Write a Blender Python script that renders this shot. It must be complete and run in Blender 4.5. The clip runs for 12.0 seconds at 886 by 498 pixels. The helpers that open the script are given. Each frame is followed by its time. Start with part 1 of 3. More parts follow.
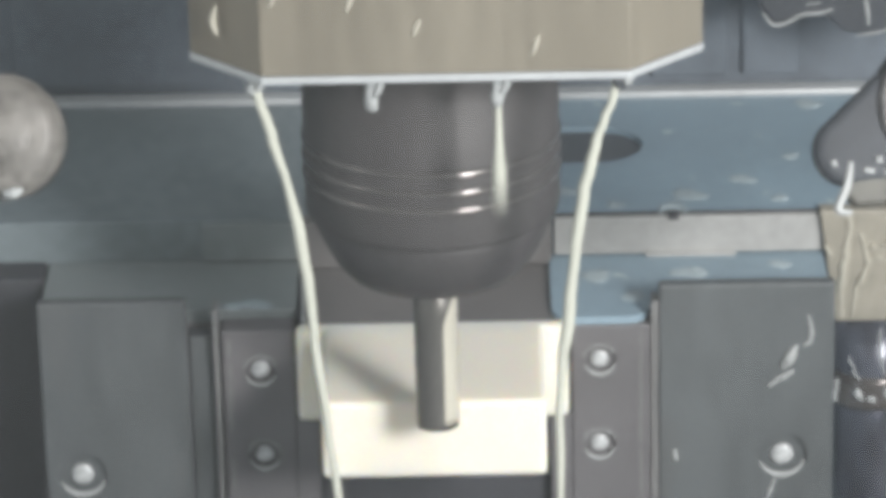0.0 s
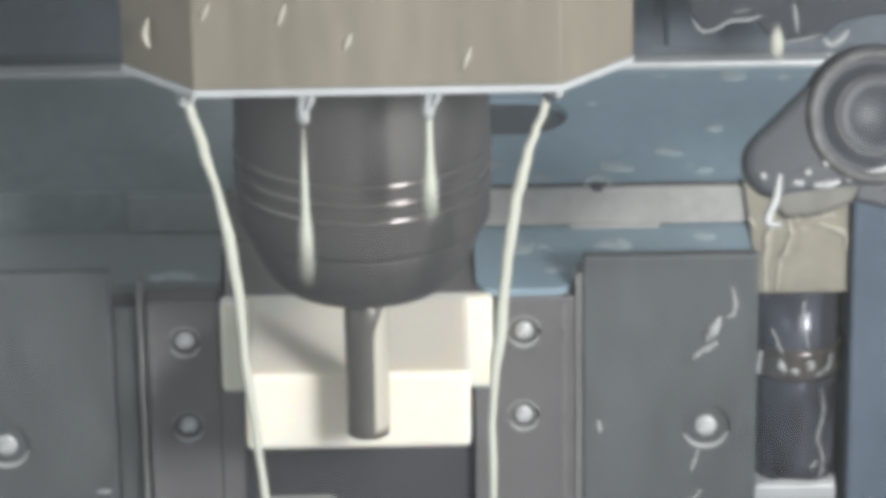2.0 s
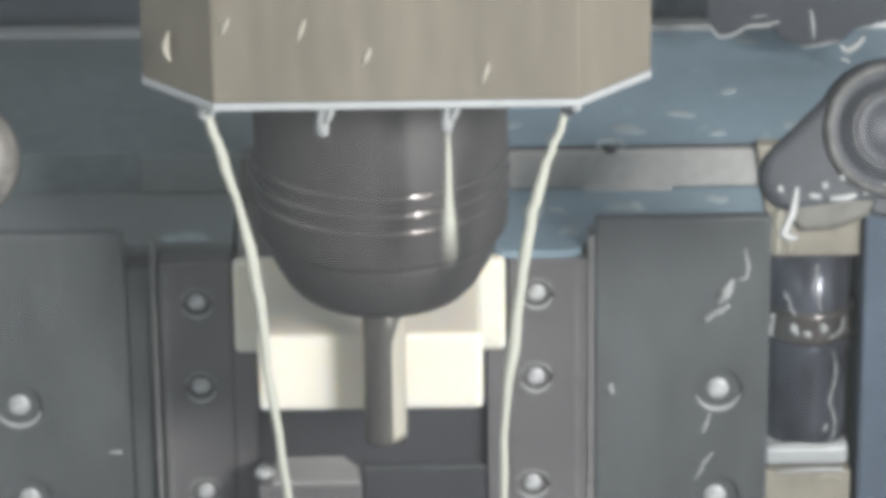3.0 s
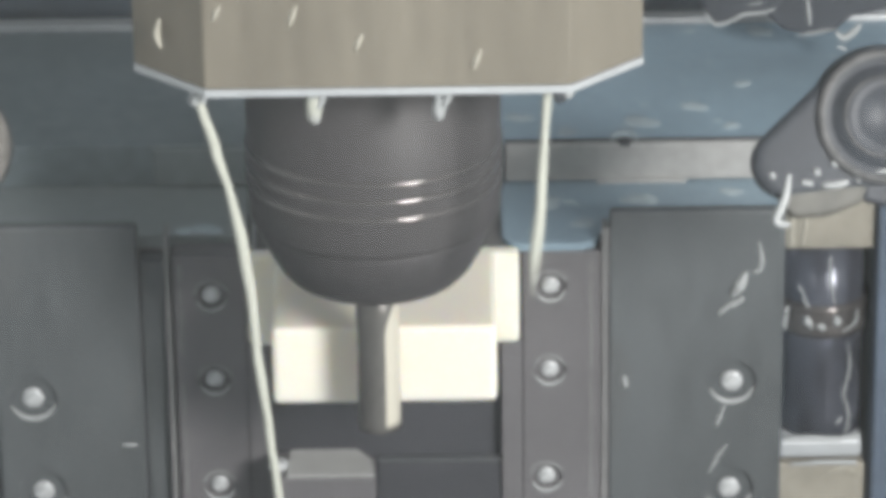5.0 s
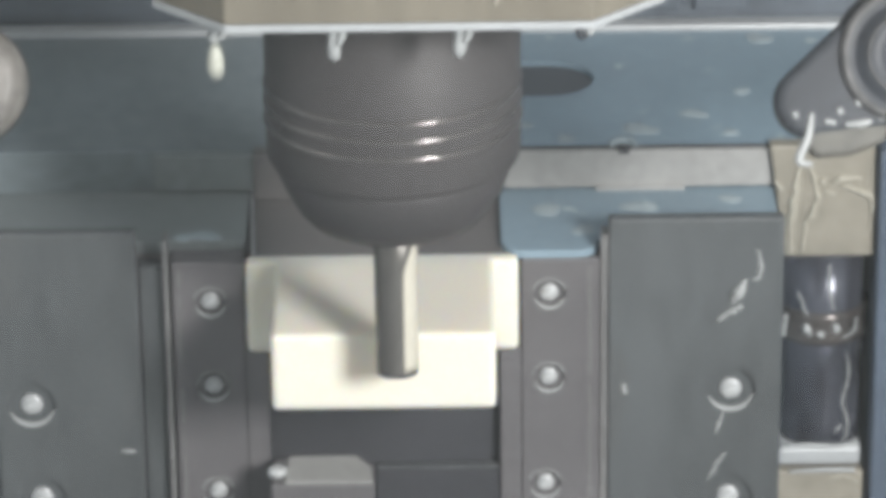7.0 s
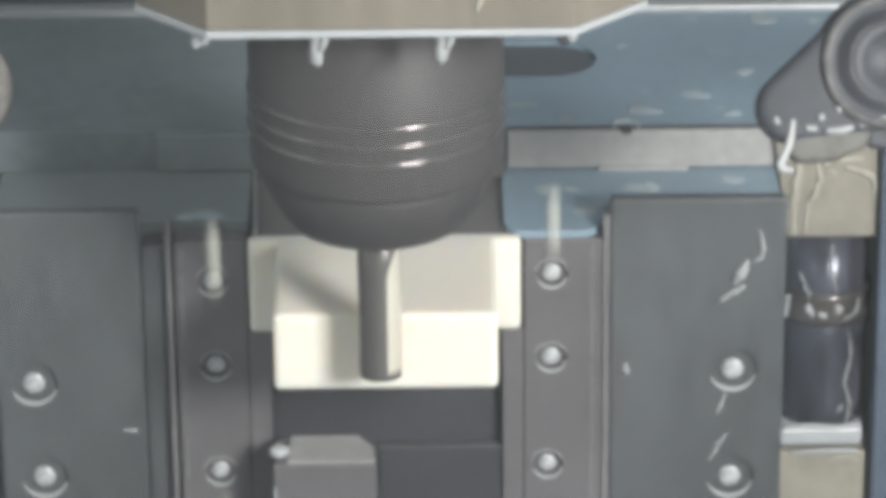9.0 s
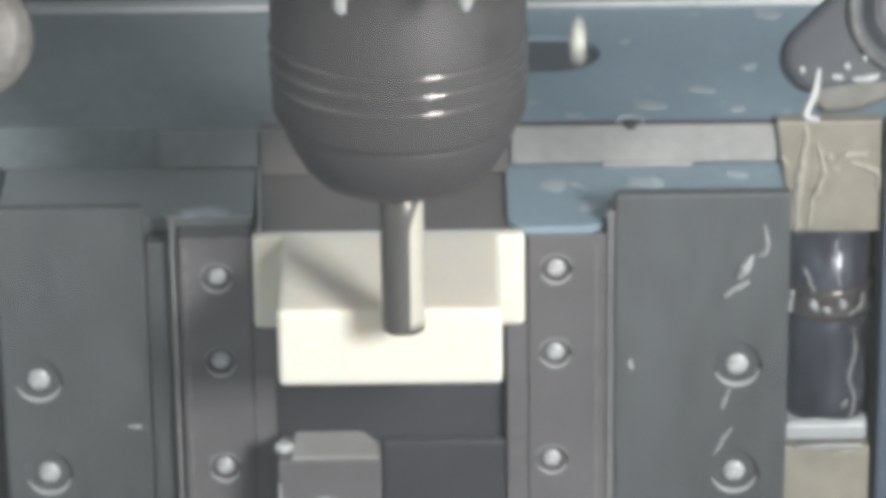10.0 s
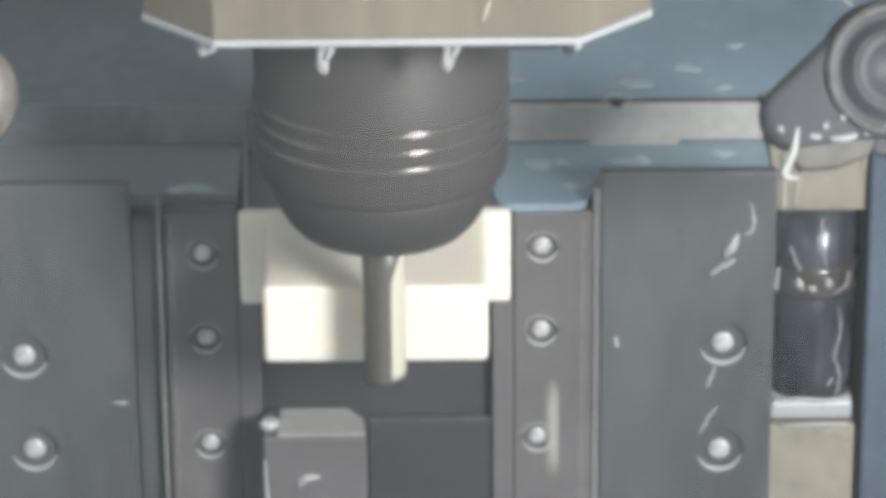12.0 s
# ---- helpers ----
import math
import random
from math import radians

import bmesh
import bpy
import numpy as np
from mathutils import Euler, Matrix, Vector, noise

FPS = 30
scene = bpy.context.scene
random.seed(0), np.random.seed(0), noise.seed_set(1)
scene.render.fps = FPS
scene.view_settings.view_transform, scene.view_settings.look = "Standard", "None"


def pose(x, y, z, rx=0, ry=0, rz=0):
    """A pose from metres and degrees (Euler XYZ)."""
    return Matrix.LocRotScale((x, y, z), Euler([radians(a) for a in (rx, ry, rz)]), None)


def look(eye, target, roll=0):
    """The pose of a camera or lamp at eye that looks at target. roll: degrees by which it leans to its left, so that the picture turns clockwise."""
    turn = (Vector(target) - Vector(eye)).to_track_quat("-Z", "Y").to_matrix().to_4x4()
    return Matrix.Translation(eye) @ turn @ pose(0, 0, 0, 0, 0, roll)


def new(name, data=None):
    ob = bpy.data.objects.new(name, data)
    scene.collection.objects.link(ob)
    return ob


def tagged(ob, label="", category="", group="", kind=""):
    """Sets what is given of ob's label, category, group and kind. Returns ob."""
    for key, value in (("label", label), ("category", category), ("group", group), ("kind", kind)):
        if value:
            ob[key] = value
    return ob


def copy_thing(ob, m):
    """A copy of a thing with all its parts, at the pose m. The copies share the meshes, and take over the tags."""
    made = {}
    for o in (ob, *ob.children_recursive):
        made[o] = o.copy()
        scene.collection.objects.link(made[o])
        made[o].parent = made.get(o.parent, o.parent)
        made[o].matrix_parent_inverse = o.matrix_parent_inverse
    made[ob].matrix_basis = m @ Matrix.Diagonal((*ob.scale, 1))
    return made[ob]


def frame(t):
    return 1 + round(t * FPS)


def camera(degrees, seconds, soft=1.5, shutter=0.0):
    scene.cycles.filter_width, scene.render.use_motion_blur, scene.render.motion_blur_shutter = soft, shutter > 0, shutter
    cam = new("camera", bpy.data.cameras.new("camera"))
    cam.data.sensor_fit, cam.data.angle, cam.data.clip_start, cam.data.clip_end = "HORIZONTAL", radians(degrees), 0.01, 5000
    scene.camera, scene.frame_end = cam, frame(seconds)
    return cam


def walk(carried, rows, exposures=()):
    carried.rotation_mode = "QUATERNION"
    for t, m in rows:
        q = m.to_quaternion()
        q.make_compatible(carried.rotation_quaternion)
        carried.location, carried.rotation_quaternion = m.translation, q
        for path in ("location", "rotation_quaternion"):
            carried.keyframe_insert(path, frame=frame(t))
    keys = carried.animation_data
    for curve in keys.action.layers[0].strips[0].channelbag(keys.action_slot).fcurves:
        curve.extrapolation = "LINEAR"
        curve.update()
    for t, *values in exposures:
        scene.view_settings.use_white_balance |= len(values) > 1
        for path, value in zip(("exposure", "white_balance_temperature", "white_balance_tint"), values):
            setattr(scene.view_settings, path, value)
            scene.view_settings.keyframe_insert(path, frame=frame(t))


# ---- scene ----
# The camera stands still on its feet and only turns: seconds, yaw to the right, tilt downwards, lean (degrees).
EYE = Vector((0.01568, -0.99831, 0.52960))
AIM = [
    (0.0, -0.739, 23.107, -1.333), (0.5, -0.182, 23.230, -1.252), (1.0, 0.169, 23.426, -1.075),
    (1.5, 0.361, 23.480, -0.942), (2.0, 0.373, 23.512, -0.808), (2.5, 0.257, 23.921, -0.758),
    (3.0, 0.176, 24.028, -0.696), (5.0, -0.032, 24.125, -0.784), (5.5, 0.001, 24.122, -0.797),
    (6.0, 0.019, 24.063, -0.714), (6.5, -0.001, 23.999, -0.710), (8.5, -0.061, 24.274, -0.579),
    (9.0, -0.056, 24.305, -0.572), (9.5, -0.080, 24.310, -0.596), (10.0, -0.119, 24.362, -0.714),
    (10.5, -0.053, 24.528, -0.704), (11.0, 0.025, 24.634, -0.579), (11.5, 0.062, 24.663, -0.539),
    (12.0, 0.086, 24.672, -0.428)]


def aim(yaw, tilt, lean):
    a, b = radians(yaw), radians(tilt)
    return look(EYE, EYE + Vector((math.sin(a) * math.cos(b), math.cos(a) * math.cos(b), -math.sin(b))), lean)


cam = camera(12.0, 12.0, soft=6.0, shutter=0.5)
walk(cam, [(t, aim(a, b, c)) for t, a, b, c in AIM], exposures=[(0.0, 0.03), (2.0, 0.0), (10.4, 0.0), (11.0, 0.09), (12.0, 0.13)])

# ---- light: the machine's work lamp, in front and to the right, and the lit enclosure ----
world = bpy.data.worlds.new("world")
scene.world = world
world.use_nodes = True
world.node_tree.nodes["Background"].inputs[0].default_value = (0.77, 0.81, 0.81, 1)
world.node_tree.nodes["Background"].inputs[1].default_value = 0.58


def area_lamp(name, eye, target, watts, sx, sy, colour):
    data = bpy.data.lights.new(name, "AREA")
    data.shape, data.size, data.size_y, data.energy, data.color = "RECTANGLE", sx, sy, watts, colour
    ob = new(name, data)
    ob.matrix_world = look(eye, target)
    return ob


area_lamp("work_lamp", (0.42, -0.74, 0.45), (0.0, -0.03, 0.09), 12.0, 0.18, 0.18, (1.0, 0.975, 0.955))
area_lamp("strip_lamp", (-0.62, -0.25, 0.62), (0.0, 0.0, 0.1), 0.55, 0.06, 0.35, (1.0, 0.97, 0.92))


# ---- materials ----
def mat(name, colour, rough=0.5, metal=0.0, vary=0.25, grain=300.0, patch=25.0, bump=0.15, coat=0.0, spots=None, stretch=(1, 1, 1)):
    """A surface with a fine grain and larger patches; spots: (colour, scale, threshold) for dried splashes."""
    m = bpy.data.materials.new(name)
    m.use_nodes = True
    nt = m.node_tree
    b = nt.nodes["Principled BSDF"]
    tc = nt.nodes.new("ShaderNodeTexCoord")
    mp = nt.nodes.new("ShaderNodeMapping")
    mp.inputs["Scale"].default_value = stretch
    nt.links.new(tc.outputs["Object"], mp.inputs["Vector"])

    def noise_node(scale, detail=4.0):
        n = nt.nodes.new("ShaderNodeTexNoise")
        n.inputs["Scale"].default_value, n.inputs["Detail"].default_value = scale, detail
        nt.links.new(mp.outputs["Vector"], n.inputs["Vector"])
        return n
    fine, big = noise_node(grain), noise_node(patch, 5.0)
    mixv = nt.nodes.new("ShaderNodeMath")
    mixv.operation = "MULTIPLY_ADD"
    mixv.inputs[1].default_value = 0.35
    nt.links.new(fine.outputs["Fac"], mixv.inputs[0])
    half = nt.nodes.new("ShaderNodeMath")
    half.operation = "MULTIPLY"
    half.inputs[1].default_value = 0.65
    nt.links.new(big.outputs["Fac"], half.inputs[0])
    nt.links.new(half.outputs[0], mixv.inputs[2])
    ramp = nt.nodes.new("ShaderNodeValToRGB")
    lo, hi = ramp.color_ramp.elements
    lo.position, hi.position = 0.32, 0.68
    lo.color = (*[c * (1 - vary) for c in colour], 1)
    hi.color = (*[min(1, c * (1 + vary)) for c in colour], 1)
    nt.links.new(mixv.outputs[0], ramp.inputs[0])
    out = ramp.outputs["Color"]
    if spots:
        sc, scale, thr = spots
        sp = noise_node(scale, 2.0)
        sr = nt.nodes.new("ShaderNodeValToRGB")
        sr.color_ramp.elements[0].position, sr.color_ramp.elements[1].position = thr, thr + 0.06
        nt.links.new(sp.outputs["Fac"], sr.inputs[0])
        mx = nt.nodes.new("ShaderNodeMixRGB")
        mx.inputs["Color2"].default_value = (*sc, 1)
        nt.links.new(sr.outputs["Color"], mx.inputs["Fac"])
        nt.links.new(out, mx.inputs["Color1"])
        out = mx.outputs["Color"]
    nt.links.new(out, b.inputs["Base Color"])
    rr = nt.nodes.new("ShaderNodeMapRange")
    rr.inputs["To Min"].default_value, rr.inputs["To Max"].default_value = max(0.03, rough - 0.12), min(1, rough + 0.12)
    nt.links.new(big.outputs["Fac"], rr.inputs["Value"])
    nt.links.new(rr.outputs["Result"], b.inputs["Roughness"])
    b.inputs["Metallic"].default_value = metal
    b.inputs["Specular IOR Level"].default_value = 0.35
    b.inputs["Coat Weight"].default_value = coat
    if bump:
        bn = nt.nodes.new("ShaderNodeBump")
        bn.inputs["Strength"].default_value, bn.inputs["Distance"].default_value = bump, 0.0004
        nt.links.new(fine.outputs["Fac"], bn.inputs["Height"])
        nt.links.new(bn.outputs["Normal"], b.inputs["Normal"])
    return m


WHITE = mat("white_plastic", (0.77, 0.735, 0.645), 0.42, vary=0.04, bump=0.04)
# a translucent plastic
white_bsdf = WHITE.node_tree.nodes["Principled BSDF"]
white_bsdf.inputs["Subsurface Weight"].default_value = 0.7
white_bsdf.inputs["Subsurface Radius"].default_value = (1.0, 0.75, 0.45)
white_bsdf.inputs["Subsurface Scale"].default_value = 0.008
DARK_STEEL = mat("dark_steel", (0.075, 0.083, 0.087), 0.5, vary=0.3, spots=((0.088, 0.095, 0.098), 55, 0.60), coat=0.1, stretch=(1, 1, 0.25))
RAIL_STEEL = mat("rail_steel", (0.125, 0.122, 0.127), 0.5, vary=0.2)
BED_STEEL = mat("bed_steel", (0.135, 0.13, 0.128), 0.5, vary=0.15)
BOLT_STEEL = mat("bolt_steel", (0.44, 0.455, 0.46), 0.4, metal=0.2, vary=0.35, patch=260, grain=500, bump=0.6)
BLUE = mat("blue_paint", (0.23, 0.315, 0.375), 0.4, vary=0.14, patch=18, spots=((0.44, 0.51, 0.53), 95, 0.66))
# greyer, darker copy of the blue paint: the left side's shade in colour
SHADED_BLUE = mat("shaded_blue_paint", (0.185, 0.22, 0.235), 0.38, vary=0.28, patch=14)
GREY_PAINT = mat("grey_dust", (0.335, 0.338, 0.33), 0.6, vary=0.2, patch=30)
NAVY = mat("navy_wall", (0.115, 0.136, 0.160), 0.5, vary=0.3)
SIDE_BLUE = mat("side_blue", (0.080, 0.104, 0.138), 0.35, vary=0.25)
TAN = mat("tan_paint", (0.27, 0.253, 0.21), 0.45, vary=0.22, patch=40)
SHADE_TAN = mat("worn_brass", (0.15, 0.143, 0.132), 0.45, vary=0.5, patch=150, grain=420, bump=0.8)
BEIGE = mat("beige_housing", (0.165, 0.150, 0.119), 0.5, vary=0.22, stretch=(1, 1, 0.15), patch=60)
# left strip and ledge, darkened in colour for the same shade
SHADED_SLATE = mat("shaded_slate_paint", (0.19, 0.215, 0.22), 0.45, vary=0.2, patch=20)
DARK_PAINT = mat("dark_paint", (0.046, 0.048, 0.055), 0.55, vary=0.2)
PUDDLE = mat("puddle", (0.36, 0.43, 0.46), 0.25, vary=0.15)
RIM = mat("rim_aluminium", (0.42, 0.44, 0.45), 0.4, metal=0.2, vary=0.12)
BLACK_OXIDE = mat("black_oxide", (0.054, 0.052, 0.053), 0.58, metal=0.0, vary=0.15, bump=0.05)
NUT_STEEL = mat("nut_oxide", (0.060, 0.058, 0.060), 0.55, vary=0.2)
RING_STEEL = mat("ring_steel", (0.19, 0.18, 0.175), 0.22, metal=0.75, vary=0.1, bump=0.0)
TOOL_STEEL = mat("carbide", (0.15, 0.145, 0.135), 0.34, metal=0.6, vary=0.1, bump=0.0)
LAND_STEEL = mat("ground_land", (0.62, 0.59, 0.50), 0.3, metal=0.25, vary=0.06, bump=0.0)
OLIVE = mat("olive_web", (0.095, 0.094, 0.083), 0.45, vary=0.4, patch=90)
SCUFFED = mat("scuffed_plastic", (0.085, 0.086, 0.087), 0.45, vary=0.7, patch=120, grain=500)
SLOT_SHADE = mat("slot_shade", (0.072, 0.082, 0.094), 0.35, vary=0.3)
BLACK_PLASTIC = mat("black_plastic", (0.038, 0.043, 0.051), 0.5, vary=0.3)
# mottled colours of cylinder and band stand in for reflections on the wet sleeve
CYL = mat("dark_cylinder", (0.072, 0.078, 0.096), 0.24, metal=0.4, vary=0.75, patch=110, grain=160, bump=0.8, stretch=(1, 1, 0.3))
BAND = mat("wet_band", (0.095, 0.088, 0.085), 0.22, metal=0.5, vary=0.7, patch=120, grain=160, bump=0.9)
COOLANT = mat("coolant", (0.43, 0.44, 0.385), 0.22, vary=0.04, bump=0.0)
MILK = mat("coolant_and_glint", (0.33, 0.345, 0.345), 0.35, vary=0.1)
DRIED = mat("dried_film", (0.36, 0.345, 0.29), 0.4, vary=0.12)
SHOP_FLOOR = mat("concrete", (0.30, 0.295, 0.285), 0.7, vary=0.15, patch=4, grain=60)
WALL = mat("enclosure_paint", (0.62, 0.66, 0.68), 0.5, vary=0.1, patch=6)


def haze_pane():
    """An unseen clear pane whose thin uneven film scatters a little light as haze."""
    m = bpy.data.materials.new("haze_pane")
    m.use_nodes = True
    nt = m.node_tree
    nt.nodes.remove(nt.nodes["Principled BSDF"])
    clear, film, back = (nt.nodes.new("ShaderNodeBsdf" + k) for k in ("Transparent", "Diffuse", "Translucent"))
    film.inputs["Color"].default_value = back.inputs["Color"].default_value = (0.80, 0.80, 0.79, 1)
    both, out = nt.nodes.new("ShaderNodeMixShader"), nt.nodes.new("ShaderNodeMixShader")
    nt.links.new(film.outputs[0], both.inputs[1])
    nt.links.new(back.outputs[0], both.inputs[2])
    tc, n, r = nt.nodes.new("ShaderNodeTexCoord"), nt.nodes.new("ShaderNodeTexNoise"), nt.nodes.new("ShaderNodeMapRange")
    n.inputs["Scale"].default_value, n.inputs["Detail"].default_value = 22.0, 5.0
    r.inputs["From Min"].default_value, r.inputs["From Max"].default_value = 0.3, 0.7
    r.inputs["To Min"].default_value, r.inputs["To Max"].default_value = HAZE
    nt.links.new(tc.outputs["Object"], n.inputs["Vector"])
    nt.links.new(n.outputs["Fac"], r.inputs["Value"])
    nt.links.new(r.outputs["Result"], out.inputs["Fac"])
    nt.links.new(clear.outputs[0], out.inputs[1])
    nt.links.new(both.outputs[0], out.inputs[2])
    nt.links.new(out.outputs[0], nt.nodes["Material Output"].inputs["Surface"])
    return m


HAZE = (0.036, 0.060)
PANE = haze_pane()


# ---- building helpers; lengths in millimetres ----
MM = 0.001


def part(name, bm, material, parent=None, label="", smooth=False, at=None):
    """Links a bmesh as one mesh object, under a thing or part when one is given."""
    me = bpy.data.meshes.new(name)
    bmesh.ops.recalc_face_normals(bm, faces=bm.faces)
    for f in bm.faces:
        f.smooth = smooth
    bm.to_mesh(me)
    bm.free()
    me.materials.append(material)
    ob = new(name, me)
    if parent is not None:
        ob.parent = parent
    if at is not None:
        ob.matrix_basis = at
    if label:
        ob["label"] = label
    return ob


def thing(name, label, category, group="", at=None):
    ob = tagged(new(name), label, category, group)
    if at is not None:
        ob.matrix_basis = at
    return ob


def box(x0, x1, y0, y1, z0, z1, bevel=0.5, bm=None, seg=2):
    bm2 = bmesh.new()
    bmesh.ops.create_cube(bm2, size=1)
    for v in bm2.verts:
        v.co = Vector(((x0 + x1) / 2 + v.co.x * (x1 - x0), (y0 + y1) / 2 + v.co.y * (y1 - y0), (z0 + z1) / 2 + v.co.z * (z1 - z0))) * MM
    if bevel:
        bmesh.ops.bevel(bm2, geom=bm2.edges[:], offset=bevel * MM, segments=seg, affect="EDGES", profile=0.5)
    return merge(bm, bm2)


def merge(bm, extra):
    if bm is None:
        return extra
    me = bpy.data.meshes.new("tmp")
    extra.to_mesh(me)
    extra.free()
    bm.from_mesh(me)
    bpy.data.meshes.remove(me)
    return bm


def prism(points, axis, a, b, bevel=0.5):
    """A polygon (mm) swept along an axis from a to b. The points lie in the other two axes, in order."""
    bm = bmesh.new()
    rings = []
    for d in (a, b):
        ring = []
        for p, q in points:
            co = {"x": (d, p, q), "y": (p, d, q), "z": (p, q, d)}[axis]
            ring.append(bm.verts.new(Vector(co) * MM))
        rings.append(ring)
    n = len(points)
    bm.faces.new(rings[0])
    bm.faces.new(rings[1])
    for i in range(n):
        bm.faces.new((rings[0][i], rings[0][(i + 1) % n], rings[1][(i + 1) % n], rings[1][i]))
    bmesh.ops.recalc_face_normals(bm, faces=bm.faces)
    if bevel:
        bmesh.ops.bevel(bm, geom=bm.edges[:], offset=bevel * MM, segments=2, affect="EDGES", profile=0.5)
    return bm


def lathe(profile, steps=64, axis="z", bm=None):
    """A turned body: (radius, height) in mm round an axis."""
    bm2 = bmesh.new()
    rings = []
    for r, h in profile:
        ring = []
        for i in range(steps):
            a = 2 * math.pi * i / steps
            c, s = r * math.cos(a), r * math.sin(a)
            co = {"z": (c, s, h), "y": (c, -h, s), "x": (h, c, s)}[axis]
            ring.append(bm2.verts.new(Vector(co) * MM))
        rings.append(ring)
    for lo, hi in zip(rings, rings[1:]):
        for i in range(steps):
            bm2.faces.new((lo[i], lo[(i + 1) % steps], hi[(i + 1) % steps], hi[i]))
    bm2.faces.new(rings[0])
    bm2.faces.new(rings[-1])
    bmesh.ops.remove_doubles(bm2, verts=bm2.verts, dist=1e-7)
    return merge(bm, bm2)


def tube(points, steps=12, bm=None):
    """A round rope along (x, y, z, radius) points in mm."""
    bm2 = bmesh.new()
    rings = []
    pts = [Vector(p[:3]) for p in points]
    for i, p in enumerate(points):
        d = (pts[min(i + 1, len(pts) - 1)] - pts[max(i - 1, 0)]).normalized()
        side = d.cross(Vector((0.1, 1, 0.05))).normalized()
        up = side.cross(d)
        rings.append([bm2.verts.new((pts[i] + (side * math.cos(2 * math.pi * k / steps) + up * math.sin(2 * math.pi * k / steps)) * p[3]) * MM) for k in range(steps)])
    for lo, hi in zip(rings, rings[1:]):
        for k in range(steps):
            bm2.faces.new((lo[k], lo[(k + 1) % steps], hi[(k + 1) % steps], hi[k]))
    bm2.faces.new(rings[0])
    bm2.faces.new(rings[-1])
    return merge(bm, bm2)


def cut(bm, cutters):
    """The body less each of the cutting bodies."""
    me = bpy.data.meshes.new("tmp")
    bm.to_mesh(me)
    bm.free()
    ob = new("tmp", me)
    obs = []
    for c in cutters:
        cm = bpy.data.meshes.new("tmp")
        bmesh.ops.recalc_face_normals(c, faces=c.faces)
        c.to_mesh(cm)
        c.free()
        co = new("tmp", cm)
        obs.append(co)
        mod = ob.modifiers.new("cut", "BOOLEAN")
        mod.object, mod.operation, mod.solver = co, "DIFFERENCE", "EXACT"
    dg = bpy.context.evaluated_depsgraph_get()
    dg.update()
    res = bmesh.new()
    res.from_mesh(ob.evaluated_get(dg).to_mesh())
    for o in (ob, *obs):
        bpy.data.objects.remove(o)
    return res


def shift(bm, x, y, z):
    bmesh.ops.translate(bm, verts=bm.verts, vec=Vector((x, y, z)) * MM)
    return bm


def spline(points, n):
    """A smooth run of n steps between each two points."""
    p = [Vector(q) for q in points]
    out = []
    for i in range(len(p) - 1):
        a, b, c, d = p[max(i - 1, 0)], p[i], p[i + 1], p[min(i + 2, len(p) - 1)]
        for k in range(n):
            u = k / n
            out.append(tuple(b + 0.5 * u * (c - a + u * (2 * a - 5 * b + 4 * c - d + u * (3 * (b - c) + d - a)))))
    return out + [tuple(p[-1])]


# ---- the setting ----
def enclosure():
    tagged(part("wall_back", box(-700, 700, 136, 170, -200, 900, 0), NAVY), "dark blue painted back wall of the machine", "wall", kind="structure")
    tagged(part("wall_left", box(-720, -700, -920, 170, -200, 900, 0), WALL), "grey-blue painted side wall of the enclosure", "wall", kind="structure")
    tagged(part("wall_right", box(700, 720, -920, 170, -200, 900, 0), WALL), "grey-blue painted side wall of the enclosure", "wall", kind="structure")
    door = cut(box(-720, 720, -940, -920, -200, 900, 0), [box(-260, 290, -980, -880, 260, 720, 0)])
    tagged(part("wall_front", door, WALL), "grey-blue painted sliding door of the enclosure", "wall", kind="structure")
    # unseen window, added so that its film veils the view and lifts the darks
    w = tagged(new("window_1"), "unseen clear door window, added for haze", "window", kind="structure")
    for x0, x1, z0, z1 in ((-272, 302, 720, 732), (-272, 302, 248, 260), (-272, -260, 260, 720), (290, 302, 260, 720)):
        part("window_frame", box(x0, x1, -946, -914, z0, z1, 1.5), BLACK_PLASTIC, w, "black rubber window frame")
    pane = part("pane", box(-259.9, 289.9, -933, -927, 260.1, 719.9, 0), PANE, w, "clear pane with a film that gives haze")
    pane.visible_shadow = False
    tagged(part("shop_floor", box(-2500, 2500, -2500, -941, -240, -220, 0), SHOP_FLOOR), "grey concrete shop floor before the machine", "floor", kind="structure")
    tagged(part("floor", box(-720, 720, -920, 170, -220, -200, 0), WALL), "grey-blue painted machine floor pan", "floor", kind="structure")


enclosure()


def wall_panels():
    for x0, x1 in ((62, 84), (88, 104), (-120, -60)):
        p = tagged(part("cover_plate", box(x0, x1, 133.5, 136.5, 99, 190, 0.8), NAVY), "dark blue cover plate on the back wall", "cover plate", "cover plates")


wall_panels()


def puddle(x, y, z, r):
    """A low uneven drop of liquid lying on a flat top."""
    bm = bmesh.new()
    rings = []
    p, q = random.random() * 6, random.random() * 6
    wob = [1 + 0.16 * math.sin(2 * math.pi * i / 16 * 2 + p) + 0.12 * math.sin(2 * math.pi * i / 16 * 3 + q) for i in range(16)]
    for k, h in ((1.0, 0.0), (0.9, 0.06), (0.7, 0.13), (0.3, 0.17)):
        rings.append([bm.verts.new(Vector((x + r * k * wob[i] * 1.15 * math.cos(math.pi * i / 8), y + r * k * wob[i] * math.sin(math.pi * i / 8), z + h)) * MM) for i in range(16)])
    for lo, hi in zip(rings, rings[1:]):
        for i in range(16):
            bm.faces.new((lo[i], lo[(i + 1) % 16], hi[(i + 1) % 16], hi[i]))
    bm.faces.new(rings[0])
    bm.faces.new(rings[-1])
    return bm


